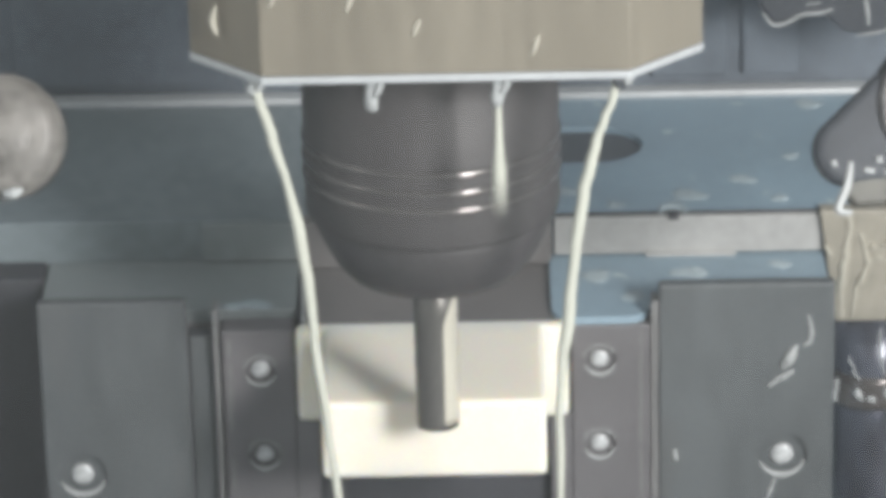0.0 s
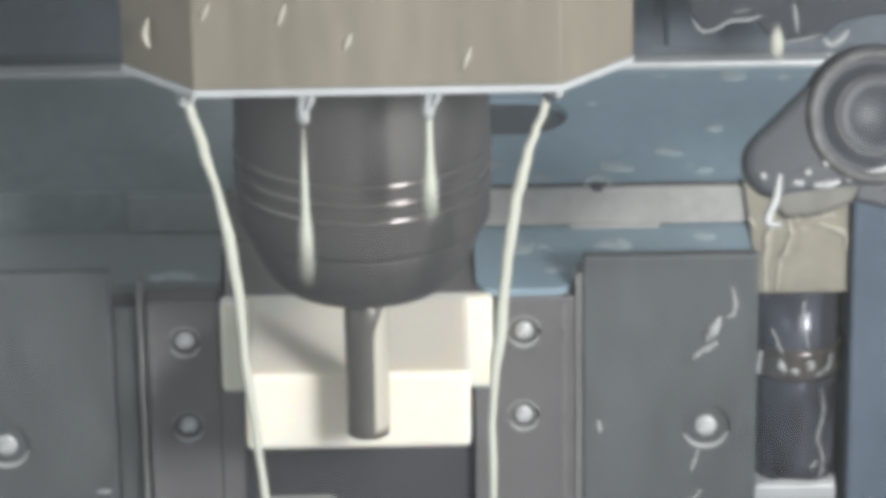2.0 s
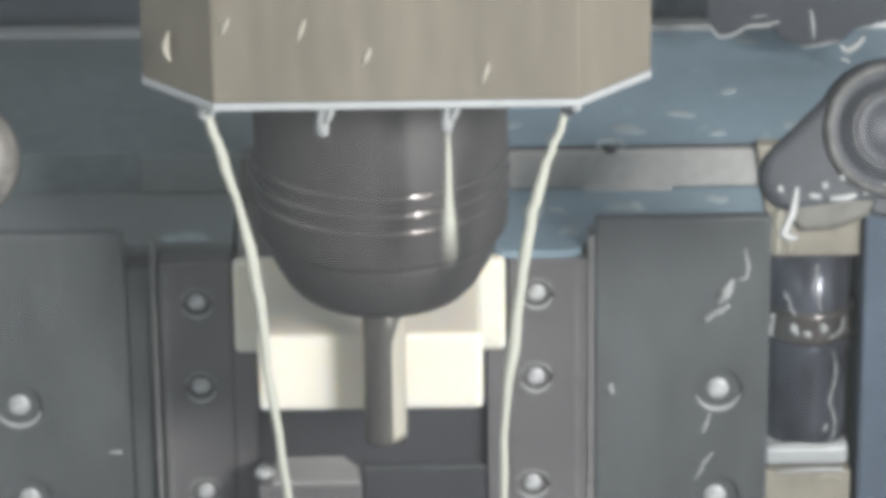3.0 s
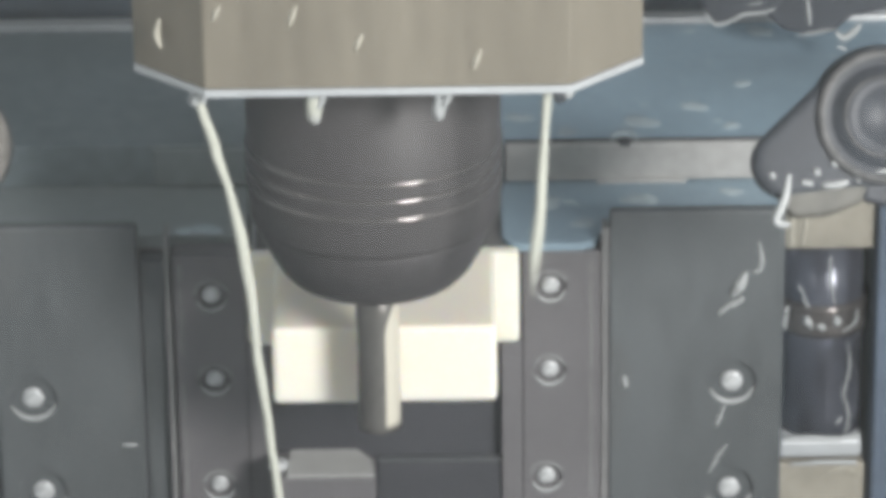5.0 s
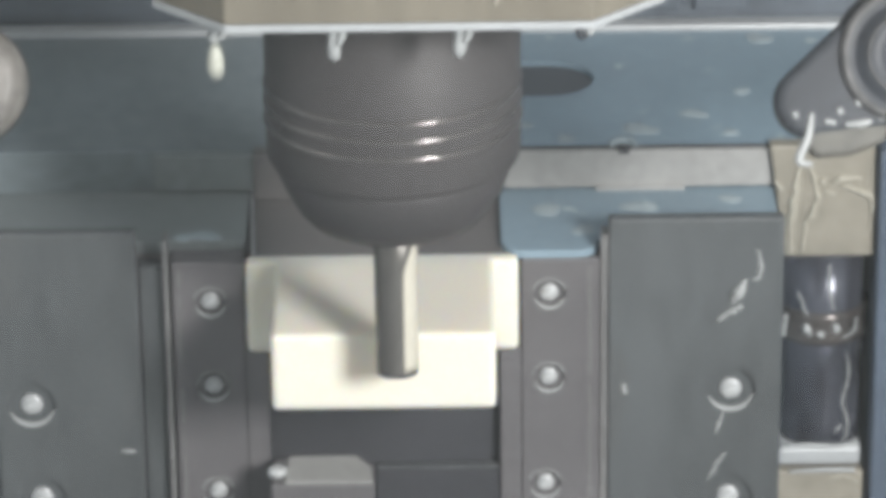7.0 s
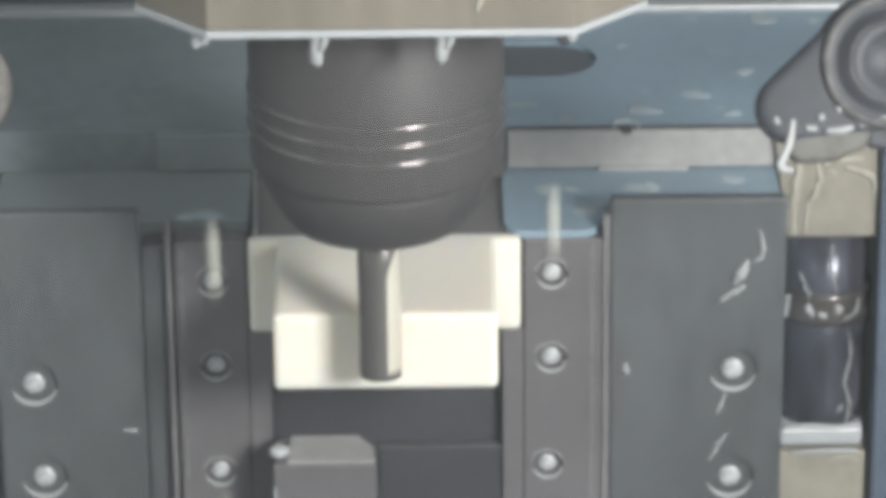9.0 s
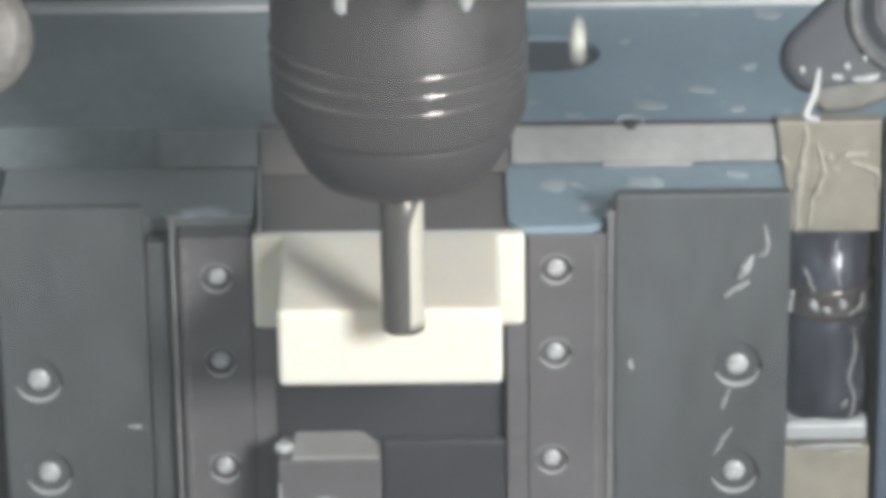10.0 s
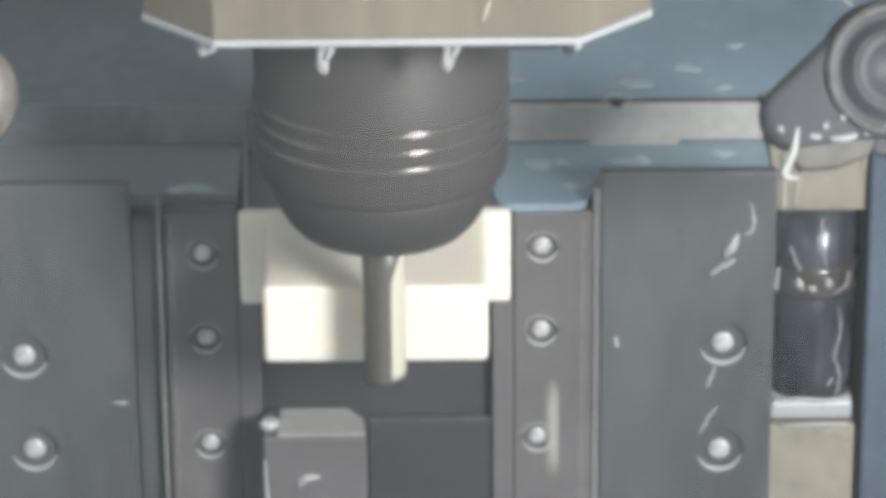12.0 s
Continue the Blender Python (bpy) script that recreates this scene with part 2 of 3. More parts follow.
def casting():
    c = thing("machine_table", "light blue painted stepped machine casting, wet with coolant", "machine bed")
    n = 20
    pts = [(44.5 + 13.4 * math.cos(a), 92.6 + 13.4 * math.sin(a)) for a in [(-math.pi / 2) + math.pi * i / n for i in range(n + 1)]]
    pts += [(-8.0 + 13.4 * math.cos(a), 92.6 + 13.4 * math.sin(a)) for a in [(math.pi / 2) + math.pi * i / n for i in range(n + 1)]]
    slot = prism(pts, "z", 40, 120, 0)
    notch = box(104, 131.85, 30, 63, -60, 88, 0)
    deck = part("upper_deck", cut(box(-25, 260, 43, 128, -44.9, 94.9, 0.3), [slot, notch]), BLUE, c)
    part("upper_deck", box(-260, -25.05, 43, 128, -44.9, 94.9, 0.3), SHADED_BLUE, c, "grey-blue left deck, coloured darker for shade")
    # thin strip painted dark in place of shade along the seam
    part("seam", box(32, 104, 42.2, 43.2, 94.5, 95.15, 0.2), DARK_PAINT, deck, "dark strip for the shaded seam")
    part("face_strip", box(32, 107.5, 40.6, 43.2, 83.8, 94.4, 0.5), GREY_PAINT, c, "grey dusty front strip")
    part("face_strip", box(-62, -34.5, 40.6, 43.2, 83.8, 94.4, 0.5), SHADED_SLATE, c, "slate grey front strip, darkened for shade")
    part("lower_ledge", box(31.0, 104, 9.5, 43, -44.9, 81.2, 0.3), BLUE, c)
    plan = [(30.6, 43.0)] + [(37.0 - 6.4 * math.cos(a), 6.9 - 6.4 * math.sin(a)) for a in [math.pi / 2 * i / 8 for i in range(9)]]
    plan += [(50.0 + 6.0 * math.sin(a), 6.5 - 6.0 * math.cos(a)) for a in [math.pi / 2 * i / 8 for i in range(9)]]
    plan += [(56.8, 9.6), (59.0, 12.5), (104.0, 12.5), (104.0, 43.0)]
    part("ledge_tongue", prism(plan, "z", 81.3, 83.4, 0.15), BLUE, c, "rounded blue ledge over the clamp rail")
    part("lower_ledge", box(-103.6, -36.2, 9.5, 43, -44.9, 83.4, 0.5), SHADED_SLATE, c, "slate grey ledge, darkened for shade")
    # plug just below the top, coloured dark for the shade inside the slot
    part("slot_plug", prism([(x * 0.995, 92.6 + (y - 92.6) * 0.98) for x, y in pts], "z", 46, 93.5, 0.3), SLOT_SHADE, c, "dark plug standing in for shade in the slot")
    part("lip", box(-260, 260, 128, 134.5, 80, 96.6, 0.8), RIM, c, "pale rear lip")
    part("base", box(-260, 260, -260, 130, -200, -45, 0), DARK_STEEL, c, "dark wet base plate")
    part("tab", box(56.5, 80.5, 39.4, 42, 81.8, 84.6, 0.3), GREY_PAINT, c, "small grey tab")
    stud = part("tab", box(62.4, 65.6, 40.2, 43.8, 93.4, 95.5, 0.8), DARK_PAINT, c, "dark wet stud")
    part("wet_bead", tube([(64 + 3.4 * math.cos(a), 42.6 + 3.6 * math.sin(a), 95.2, 0.5 + 0.25 * math.sin(3 * a)) for a in [radians(-20 + 220 * i / 20) for i in range(21)]], 8), PUDDLE, stud, "coolant ringing the stud", True)
    for x, y, z, r in ((64, 46.6, 94.9, 3.4), (36.1, 58.8, 94.9, 3.2), (68.9, 54.9, 94.9, 4.2), (48.8, 48.6, 94.9, 2.6), (84, 65.3, 94.9, 3.2), (93.1, 51.5, 94.9, 2.4), (116.3, 56.2, 94.9, 4.0), (105.9, 121, 94.9, 3.6),
                       (98.2, 81.4, 94.9, 2.4), (42.9, 27.4, 83.4, 3.8), (67.7, 28.5, 83.4, 4.0), (52.2, 13.5, 83.4, 3.0), (92, 33, 83.4, 2.6), (-47, 13, 83.4, 3.6), (-52.5, 12, 83.4, 2.4)):
        part("puddle", puddle(x, y, z, r), PUDDLE, c, "small pale coolant puddle", True)


casting()


# ---- the work holding ----
def bolt_at(parent, x, y, z, r_head, r_bore):
    b = part("bolt", lathe([(0.01, 0.62), (r_head * 0.62, 0.58), (r_head * 0.88, 0.3), (r_head, -0.3), (r_head, -1.4)], 20, "y"), BOLT_STEEL, parent, "wet steel screw head", True, pose(x * MM, y * MM, z * MM))
    # pale arc for the lit lower wall of the bore and coolant held there
    pts = []
    for i in range(17):
        a = radians(200 + 145 * i / 16)
        w = math.sin(math.pi * (i + 0.5) / 17)
        pts.append((r_bore * 0.93 * math.cos(a), -y - 0.2, r_bore * 0.93 * math.sin(a), 0.15 + 0.5 * w * r_bore / 5))
    part("lit_rim", tube(pts, 8), MILK, b, "pale arc for coolant and light in the bore", True)
    # another pale arc, painted for the glint on the upper edge
    pts = [(r_bore * math.cos(a), -y - 0.1, r_bore * math.sin(a), 0.22) for a in [radians(18 + 150 * i / 12) for i in range(13)]]
    part("bore_edge", tube(pts, 6), MILK, b, "pale arc for the glint of the bore edge", True)


def bores(spots, y, r):
    return [shift(lathe([(r, -1.3), (r, 4)], 32, "y"), x, y, z) for x, z in spots]


def rough_strip(x0, x1, y0, y1, z0, z1, jag):
    """A narrow upright strip whose edges are chipped and uneven."""
    bm = bmesh.new()
    rings = []
    n = 70
    for i in range(n + 1):
        z = z0 + (z1 - z0) * i / n
        a, b, c = (jag * (random.random() - 0.5) for _ in range(3))
        rings.append([bm.verts.new(Vector(v) * MM) for v in ((x0 + a, y0 + c, z), (x1 + b, y0 + c, z), (x1 + b, y1, z), (x0 + a, y1, z))])
    for lo, hi in zip(rings, rings[1:]):
        for k in range(4):
            bm.faces.new((lo[k], lo[(k + 1) % 4], hi[(k + 1) % 4], hi[k]))
    bm.faces.new(rings[0])
    bm.faces.new(rings[-1])
    return bm


def rail(name, x0, x1, lip0, lip1, edge0, edge1, spots):
    t = thing(name, "dark steel clamping rail with a column of wet screws", "clamp rail", "rails beside the workpiece")
    part("plate", cut(box(x0, x1, 0, 9, -45, 81.2, 0.6), bores(spots, 0, 4.3)), RAIL_STEEL, t)
    part("step", rough_strip(lip0, lip1, -0.3, 9, -45, 56.2, 0.14), RAIL_STEEL, t, "narrow step under the workpiece")
    part("edge_strip", rough_strip(edge0, edge1, -0.6, 6, -45, 88.0, 0.22), BOLT_DULL, t, "paler worn edge strip")
    side = 1 if x0 > 0 else -1
    part("worn_line", rough_strip(side * 53.6 - 0.35, side * 53.6 + 0.35, -0.12, 0.3, -45, 79, 0.5), BOLT_DULL, t, "scuffed line along the rail")
    for x, z in spots:
        bolt_at(t, x, 0.7, z, 2.5, 4.3)
    return t


BOLT_DULL = mat("worn_edge", (0.19, 0.19, 0.19), 0.45, metal=0.2, vary=0.2)
rail("clamp_rail", 35.6, 56.3, 30.2, 35.5, 56.4, 58.1, [(42.9, 71.4), (42.7, 47.2), (41.8, 15.8), (41.8, -8)])
rail("clamp_rail", -55.4, -36.6, -36.5, -31.0, -57.4, -56.2, [(-45.5, 70.0), (-45.3, 45.7), (-45.1, 14.5), (-45.1, -9)])


def jaw(x0, x1, z1, spots, label):
    t = thing("jaw_block", label, "jaw block", "outer jaw blocks")
    part("body", cut(box(x0, x1, -1.0, 3.4, -45, z1, 0.9), bores(spots, -1.0, 6.5)), DARK_STEEL, t)
    for x, z in spots:
        bolt_at(t, x, -0.3, z, 3.0, 6.5)
    return t


def rivulet(parent, y, points, r=0.7, m=None):
    """A dried run of coolant on an upright face, along (x, z) points."""
    pts = spline([(x, y, z, r) for x, z in points], 5)
    n = len(pts)
    pts = [(p[0] + (random.random() - 0.5) * 0.9, p[1], p[2] + (random.random() - 0.5) * 0.5, p[3] * (0.45 + 0.55 * math.sin(math.pi * (i + 0.5) / n)) * (0.6 + 0.7 * random.random())) for i, p in enumerate(pts)]
    part("dried_run", tube(pts, 8), m or MILK, parent, "dried milky coolant run", True)


right_jaw = jaw(58.2, 103.9, 92.7, [(90.6, 43.4), (90.3, 11.8)], "dark steel outer jaw block streaked with dried coolant")
left_jaw = jaw(-103.0, -64.2, 90.4, [(-93.5, 41.1), (-92.0, 13.5)], "dark steel outer jaw block in the shade")
rivulet(right_jaw, -1.1, [(97, 83.8), (97.8, 77.2), (96, 75)], 0.6)
rivulet(right_jaw, -1.1, [(94, 75), (91.8, 71), (90.2, 68.5)], 1.3)
rivulet(right_jaw, -1.1, [(86.8, 63.2), (90, 66), (93.4, 67.6)], 0.9)
rivulet(right_jaw, -1.1, [(88.3, 36.4), (87.6, 33), (86.8, 31.0)], 0.6)
rivulet(right_jaw, -1.1, [(89.5, 25), (87, 21), (85, 17)], 0.45)
rivulet(right_jaw, -1.1, [(62.6, 45.5), (62.2, 42.5)], 0.8)
rivulet(left_jaw, -1.1, [(-70.5, 27.5), (-66.5, 27.3)], 0.5)


def workpiece():
    t = thing("workpiece", "cream white plastic block, milled on its front", "workpiece")
    part("block", box(-27.9, 28.3, -50, -3, 62.6, 83.6, 1.6, seg=5), WHITE, t)
    part("flange", box(-36.0, 34.9, -3.0, 2.0, 56.4, 82.6, 1.6, seg=3), WHITE, t, "cream white rear flange")


workpiece()


def fixture():
    t = thing("fixture_bed", "dark brown-grey steel fixture bed behind the workpiece", "fixture")
    part("bed", prism([(-33.6, 2.1), (31.4, 2.1), (31.4, 40), (-35.2, 40)], "z", 40, 82.0, 0.5), BED_STEEL, t)
    part("stop", box(-35.0, 31.4, 38.5, 45, 82.1, 95.3, 0.6), BED_STEEL, t, "upright rear stop")
    part("edge", prism([(-34.4, 2.2), (-33.7, 2.2), (-35.3, 41), (-36.0, 41)], "z", 60, 83.9, 0.15), RIM, t, "bright thin edge")
    # its dark colour stands in for the shadow beneath the workpiece
    part("back_plate", box(-31, 30, 4, 9, -45, 56, 0.4), DARK_PAINT, t, "plate coloured dark for shade under the workpiece")


fixture()


def stop_block():
    t = thing("stop_block", "grey steel stop block with a wet chamfered top", "stop block")
    body = part("body", prism([(-30.2, -20), (-3.2, -20), (-3.2, -8), (-7.5, -4), (-30.2, -4)], "z", -45, 26.4, 0.8), RAIL_STEEL, t)
    # separate paler plate: the sheen of the wet top put into colour
    part("top_plate", prism([(-26.6, -19.8), (-3.6, -19.8), (-4.4, -11), (-8.0, -4.4), (-26.0, -4.4)], "z", 26.5, 27.2, 0.3), GREY_PAINT, t, "top plate coloured pale for its wet sheen")
    part("screw", shift(lathe([(2.6, 0), (2.6, 1.6), (1.8, 2.3), (0.1, 2.4)], 16), -28.6, -14, 26.5), BOLT_STEEL, t, "small round screw", True)
    part("mark", tube(spline([(-21, -20.2, 12.5, 0.8), (-19, -20.2, 14.6, 1.2), (-15.5, -20.2, 14.8, 0.5)], 4), 8), MILK, body, "dried coolant mark", True)
    part("mark", tube(spline([(-29.8, -20.2, 20, 0.3), (-29.6, -20.2, 12, 0.5), (-29.0, -20.2, 4, 0.8)], 4), 8), MILK, body, "dried coolant mark", True)
    s = thing("cross_shelf", "dark steel shelf between the rails", "shelf")
    part("face", box(-3.0, 30.0, 1.2, 3.8, -45, 20.2, 0.4), DARK_PAINT, s)
    part("edge", box(-3.0, 30.0, 0.9, 3.8, 20.3, 21.0, 0.3), DARK_STEEL, s, "paler strip along the upper edge")


stop_block()


def side_valve():
    t = thing("pneumatic_clamp", "tan clamp with a shiny dark cylinder, streaked with coolant", "clamp")
    cap = part("upper_cap", prism([(CAP[0], 96.3), (CAP[1], 96.3), (CAP[3], 64.0), (CAP[2], 64.0)], "y", 38, 43.6, 0.6), TAN, t)
    for pts in ([(114.0, 90), (115.4, 83), (115.2, 78), (112.8, 74), (112.0, 65)], [(119.6, 86), (123, 86.8), (127, 87)], [(122.6, 84.4), (127.4, 82.8), (130, 81), (130.6, 76)]):
        rivulet(cap, 37.9, pts, 0.95, DRIED)
    for pts, r in (([(110.9, 95), (110.4, 88), (109.6, 80), (108.9, 70), (108.7, 65)], 1.25), ([(117.0, 86.6), (117.6, 85.6)], 0.9), ([(118, 83), (120, 82.2)], 0.6), ([(104.6, 86), (106, 83.5)], 0.7), ([(129.6, 95), (130.0, 86), (130.5, 70)], 0.35)):
        rivulet(cap, 38.1 if r > 1.2 else 37.95, pts, r, DRIED)
    cyl = part("cylinder", shift(lathe([(11.6, 4), (11.8, 14), (11.8, 33), (12.7, 36), (12.8, 45), (11.8, 48), (11.6, 63.8)], 40), 118.6, 49, 0), CYL, t, "shiny dark cylinder", True)
    part("band", shift(lathe([(12.8, 38), (12.98, 39.5), (12.98, 45.6), (12.8, 47.4)], 40), 118.6, 49, 0), BAND, cyl, "wet brownish band in place of reflections", True)
    for pts in ([(120, 62), (119.6, 54), (121, 48)], [(111.5, 54), (112.8, 49), (115, 46)], [(127.5, 46), (125.5, 41), (121, 39)]):
        rivulet(cyl, 37.2, pts, 0.42, MILK)
    for pts, r in (([(124.8, 36), (125.6, 29), (124.4, 20), (125.8, 13), (124.6, 8)], 0.4), ([(121.0, 13), (122.4, 11.6), (124.0, 13.2)], 0.5), ([(113.2, 45), (114.4, 41.5)], 1.0), ([(121.6, 44.5), (122.2, 41.8)], 1.2), ([(116.6, 42.5), (118.2, 41)], 0.8), ([(108.4, 47), (107.9, 40)], 0.6)):
        rivulet(cyl, 36.2 if r > 0.7 else 38.4, pts, r, MILK)
    part("fitting", shift(lathe([(0.1, -2.6), (2.2, -2.4), (2.6, -1), (2.6, 6)], 16, "x"), 106.8, 44, 43.5), BAND, t, "small brass-brown side fitting", True)
    part("wet_lip", tube(spline([(107.5, 36.6, 7.4, 0.5), (114, 36.4, 8.0, 0.8), (122, 36.4, 7.6, 0.7), (129, 36.6, 8.4, 0.6)], 5), 8), MILK, t, "wet glinting collar lip", True)
    part("wet_lip", tube(spline([(110, 36.4, -0.2, 0.4), (118, 36.3, 0.3, 0.7), (128, 36.4, 0.2, 0.8)], 5), 8), MILK, t, "wet glinting collar lip", True)
    part("collar", box(106.5, 129.6, 37, 60, 1.2, 7.2, 1.4), RIM, t, "pale metal collar")
    low = part("lower_cap", box(106.2, 130.4, 37, 60, -45, -0.3, 0.8), TAN, t)
    rivulet(low, 36.8, [(119.5, -3.5), (124.5, -1.8), (129, -4)], 0.45, DRIED)
    # the filler strip is added in the open gap so that it renders lighter
    tagged(part("filler_strip", box(-64.0, -57.6, 2.6, 9.0, -44.9, 79, 0.4), DARK_STEEL), "added dark steel strip, lightening the gap between rail and jaw", "strip")
    tagged(part("side_panel", box(131.9, 260, 34, 43.5, -45, 96, 1.0), SIDE_BLUE), "dark blue painted upright side panel", "panel", kind="structure")
    tagged(part("side_panel", box(-260, -104.2, 30, 42.9, -45, 84, 1.0), DARK_PAINT), "dark brownish upright side panel", "panel", kind="structure")
    tagged(part("backing_plate", box(-103.6, 104, 9.1, 9.45, -44.9, 80, 0), RAIL_STEEL), "dark backing plate behind the clamps", "panel", kind="structure")


CAP = (102.8, 131.0, 107.4, 131.6)
side_valve()


# ---- the spindle head; its origin is the tool's tip ----
HOME = Vector((2.6, -62.5, 90.0)) * MM


def spindle_head():
    t = thing("spindle_head", "beige spindle housing with a black tool holder and wet nozzles", "spindle", at=Matrix.Translation(HOME))
    f, d = 41.0, 58.0
    oct8 = [(-f, -d), (f, -d), (d, -f), (d, f), (f, d), (-f, d), (-d, f), (-d, -f)]
    housing = part("housing", prism([(x + 4.5, y) for x, y in oct8], "z", 113.5, 230, 0.5), BEIGE, t)
    part("rim", prism([(x * 1.003 + 4.5, y * 1.003) for x, y in oct8], "z", 111.6, 113.4, 0.3), RIM, housing, "pale metal lower rim")
    for x, z, h in ((-21, 131, 5), (-6.4, 124.5, 4), (20, 120, 5), (-38, 132, 4)):
        part("smear", tube(spline([(x + 4.5 - 0.8, -58.1, z - h / 2, 0.3), (x + 4.5, -58.1, z, 0.7), (x + 4.5 + 0.9, -58.1, z + h / 2, 0.25)], 4), 8), DRIED, housing, "milky coolant smear", True)
    part("smear", tube(spline([(-46.5, -51.0, 121, 0.3), (-47.5, -49.9, 124, 0.9), (-46.6, -50.6, 128, 0.3)], 4), 8), DRIED, housing, "milky coolant smear", True)
    nut = [(0.1, 42), (19.5, 42), (21, 42.6), (23.6, 45.5), (26.6, 51), (29.0, 57.0), (29.0, 58.0)]
    part("collet_nut", lathe(nut, 96), NUT_STEEL, t, "dark tapered collet nut", True)
    prof = [(0.1, 57.9), (29.3, 57.9), (30.1, 58.4), (30.6, 60)]
    prof += [(30.6, 111.5)]
    holder = part("tool_holder", lathe(prof, 96), BLACK_OXIDE, t, "black tool holder with three thin rings", True)
    for z in (68.6, 73.1, 77.6):
        part("groove_ring", lathe([(30.35 + 0.75 * math.cos(a), z + 0.75 * math.sin(a)) for a in [radians(-75 + 15 * i) for i in range(11)]], 96), RING_STEEL, holder, "shiny thin ring", True)
    return t


head = spindle_head()


def end_mill(parent):
    bm = bmesh.new()
    n, turns = 40, 0.55
    rings = []
    for k in range(25):
        z = 28.0 * k / 24
        ring = []
        for i in range(n):
            a = 2 * math.pi * i / n
            r = 5.3 - 0.16 * max(0.0, math.cos(8 * a)) ** 2 * min(1, (28 - z) / 5)
            b = a + turns * 2 * math.pi * k / 24
            ring.append(bm.verts.new(Vector((r * math.cos(b), r * math.sin(b), z)) * MM))
        rings.append(ring)
    ring = [bm.verts.new(Vector((5.3 * math.cos(2 * math.pi * i / n + turns * 2 * math.pi), 5.3 * math.sin(2 * math.pi * i / n + turns * 2 * math.pi), 44)) * MM) for i in range(n)]
    rings.append(ring)
    for lo, hi in zip(rings, rings[1:]):
        for i in range(n):
            bm.faces.new((lo[i], lo[(i + 1) % n], hi[(i + 1) % n], hi[i]))
    bm.faces.new(rings[0])
    bm.faces.new(rings[-1])
    m = part("end_mill", bm, TOOL_STEEL, parent, "dark steel end mill", True)
    land = bmesh.new()
    cols = []
    for k in range(19):
        z = 1.4 + 34.6 * k / 18
        a0 = 0.34 + (max(0.0, z - 27.5) / 8.5) ** 1.5 * 0.75
        row = [land.verts.new(Vector((5.42 * math.sin(a0 + (1.45 - a0) * i / 8), -5.42 * math.cos(a0 + (1.45 - a0) * i / 8), z)) * MM) for i in range(9)]
        row += [land.verts.new(Vector((5.0 * math.sin(a0 + (1.45 - a0) * i / 8), -5.0 * math.cos(a0 + (1.45 - a0) * i / 8), z)) * MM) for i in (8, 4, 0)]
        cols.append(row)
    for lo, hi in zip(cols, cols[1:]):
        for i in range(12):
            land.faces.new((lo[i], lo[(i + 1) % 12], hi[(i + 1) % 12], hi[i]))
    land.faces.new(cols[0])
    land.faces.new(cols[-1])
    part("ground_land", land, LAND_STEEL, m, "bright ground cutting land", True)
    return m


mill = end_mill(head)

# under the rim: four small coolant nozzles, x and length
NOZZLES = [(-39.3, 5.0), (-12.5, 9.5), (16.0, 9.0), (43.5, 5.0)]


def nozzles(parent):
    for x, l in NOZZLES:
        b = shift(lathe([(0.3, -l - 0.4), (1.3, -l + 0.3), (1.7, -l * 0.72), (1.1, -l * 0.5), (1.5, -l * 0.3), (2.1, 0)], 14), x, -50, 111.5)
        for v in b.verts:
            v.co += Vector(noise.noise_vector(v.co * 420)) * 0.0006
        n = part("nozzle", b, BLACK_PLASTIC if x > 40 else MILK, parent, "small wet coolant nozzle", True)
        part("hanging_drip", tube(spline([(x + 1.2, -50.5, 111.4, 0.7), (x + 2.0, -51, 108.5, 1.0), (x + 0.9, -51.4, 111.5 - l * 0.6, 0.6)], 4), 8), MILK, n, "drip clinging to the nozzle", True)


nozzles(head)


def knob(parent, x, z, m, label):
    """A round flood nozzle on the head's side, facing forwards."""
    k = part("flood_nozzle", lathe([(k * 1.14, v) for k, v in [(15.85, -9), (16.08, 0), (15.37, 2.37), (13.71, 3.31), (13.01, 2.37), (11.59, 2.6), (10.41, 4.97), (6.51, 6.03), (5.67, 4.73), (0.12, 4.49)]], 48, "y"), m, parent, label, True, pose(x * MM, 80.6 * MM, z * MM, -24, 0, 0))
    part("collar", lathe([(18.1, -7.6), (19.2, -7.2), (19.2, -3.2), (18.1, -2.8)], 48, "y"), m, k, "ribbed collar", True)
    return k


def hull(c0, r0, c1, r1, n=16):
    """The outline round two circles."""
    d = Vector(c1) - Vector(c0)
    a0, k = math.atan2(d.y, d.x), math.acos((r0 - r1) / d.length)
    out = []
    for i in range(n + 1):
        a = a0 + k + (2 * math.pi - 2 * k) * i / n
        out.append((c0[0] + r0 * math.cos(a), c0[1] + r0 * math.sin(a)))
    for i in range(n + 1):
        a = a0 - k + 2 * k * i / n
        out.append((c1[0] + r1 * math.cos(a), c1[1] + r1 * math.sin(a)))
    return out


def loft(rings):
    """A body through outlines (x, z) of equal length at the depths y, in mm."""
    bm = bmesh.new()
    vs = [[bm.verts.new(Vector((x, y, z)) * MM) for x, z in pts] for y, pts in rings]
    n = len(vs[0])
    for a, b in zip(vs, vs[1:]):
        for i in range(n):
            bm.faces.new((a[i], a[(i + 1) % n], b[(i + 1) % n], b[i]))
    bm.faces.new(vs[0])
    bm.faces.new(vs[-1])
    return bm


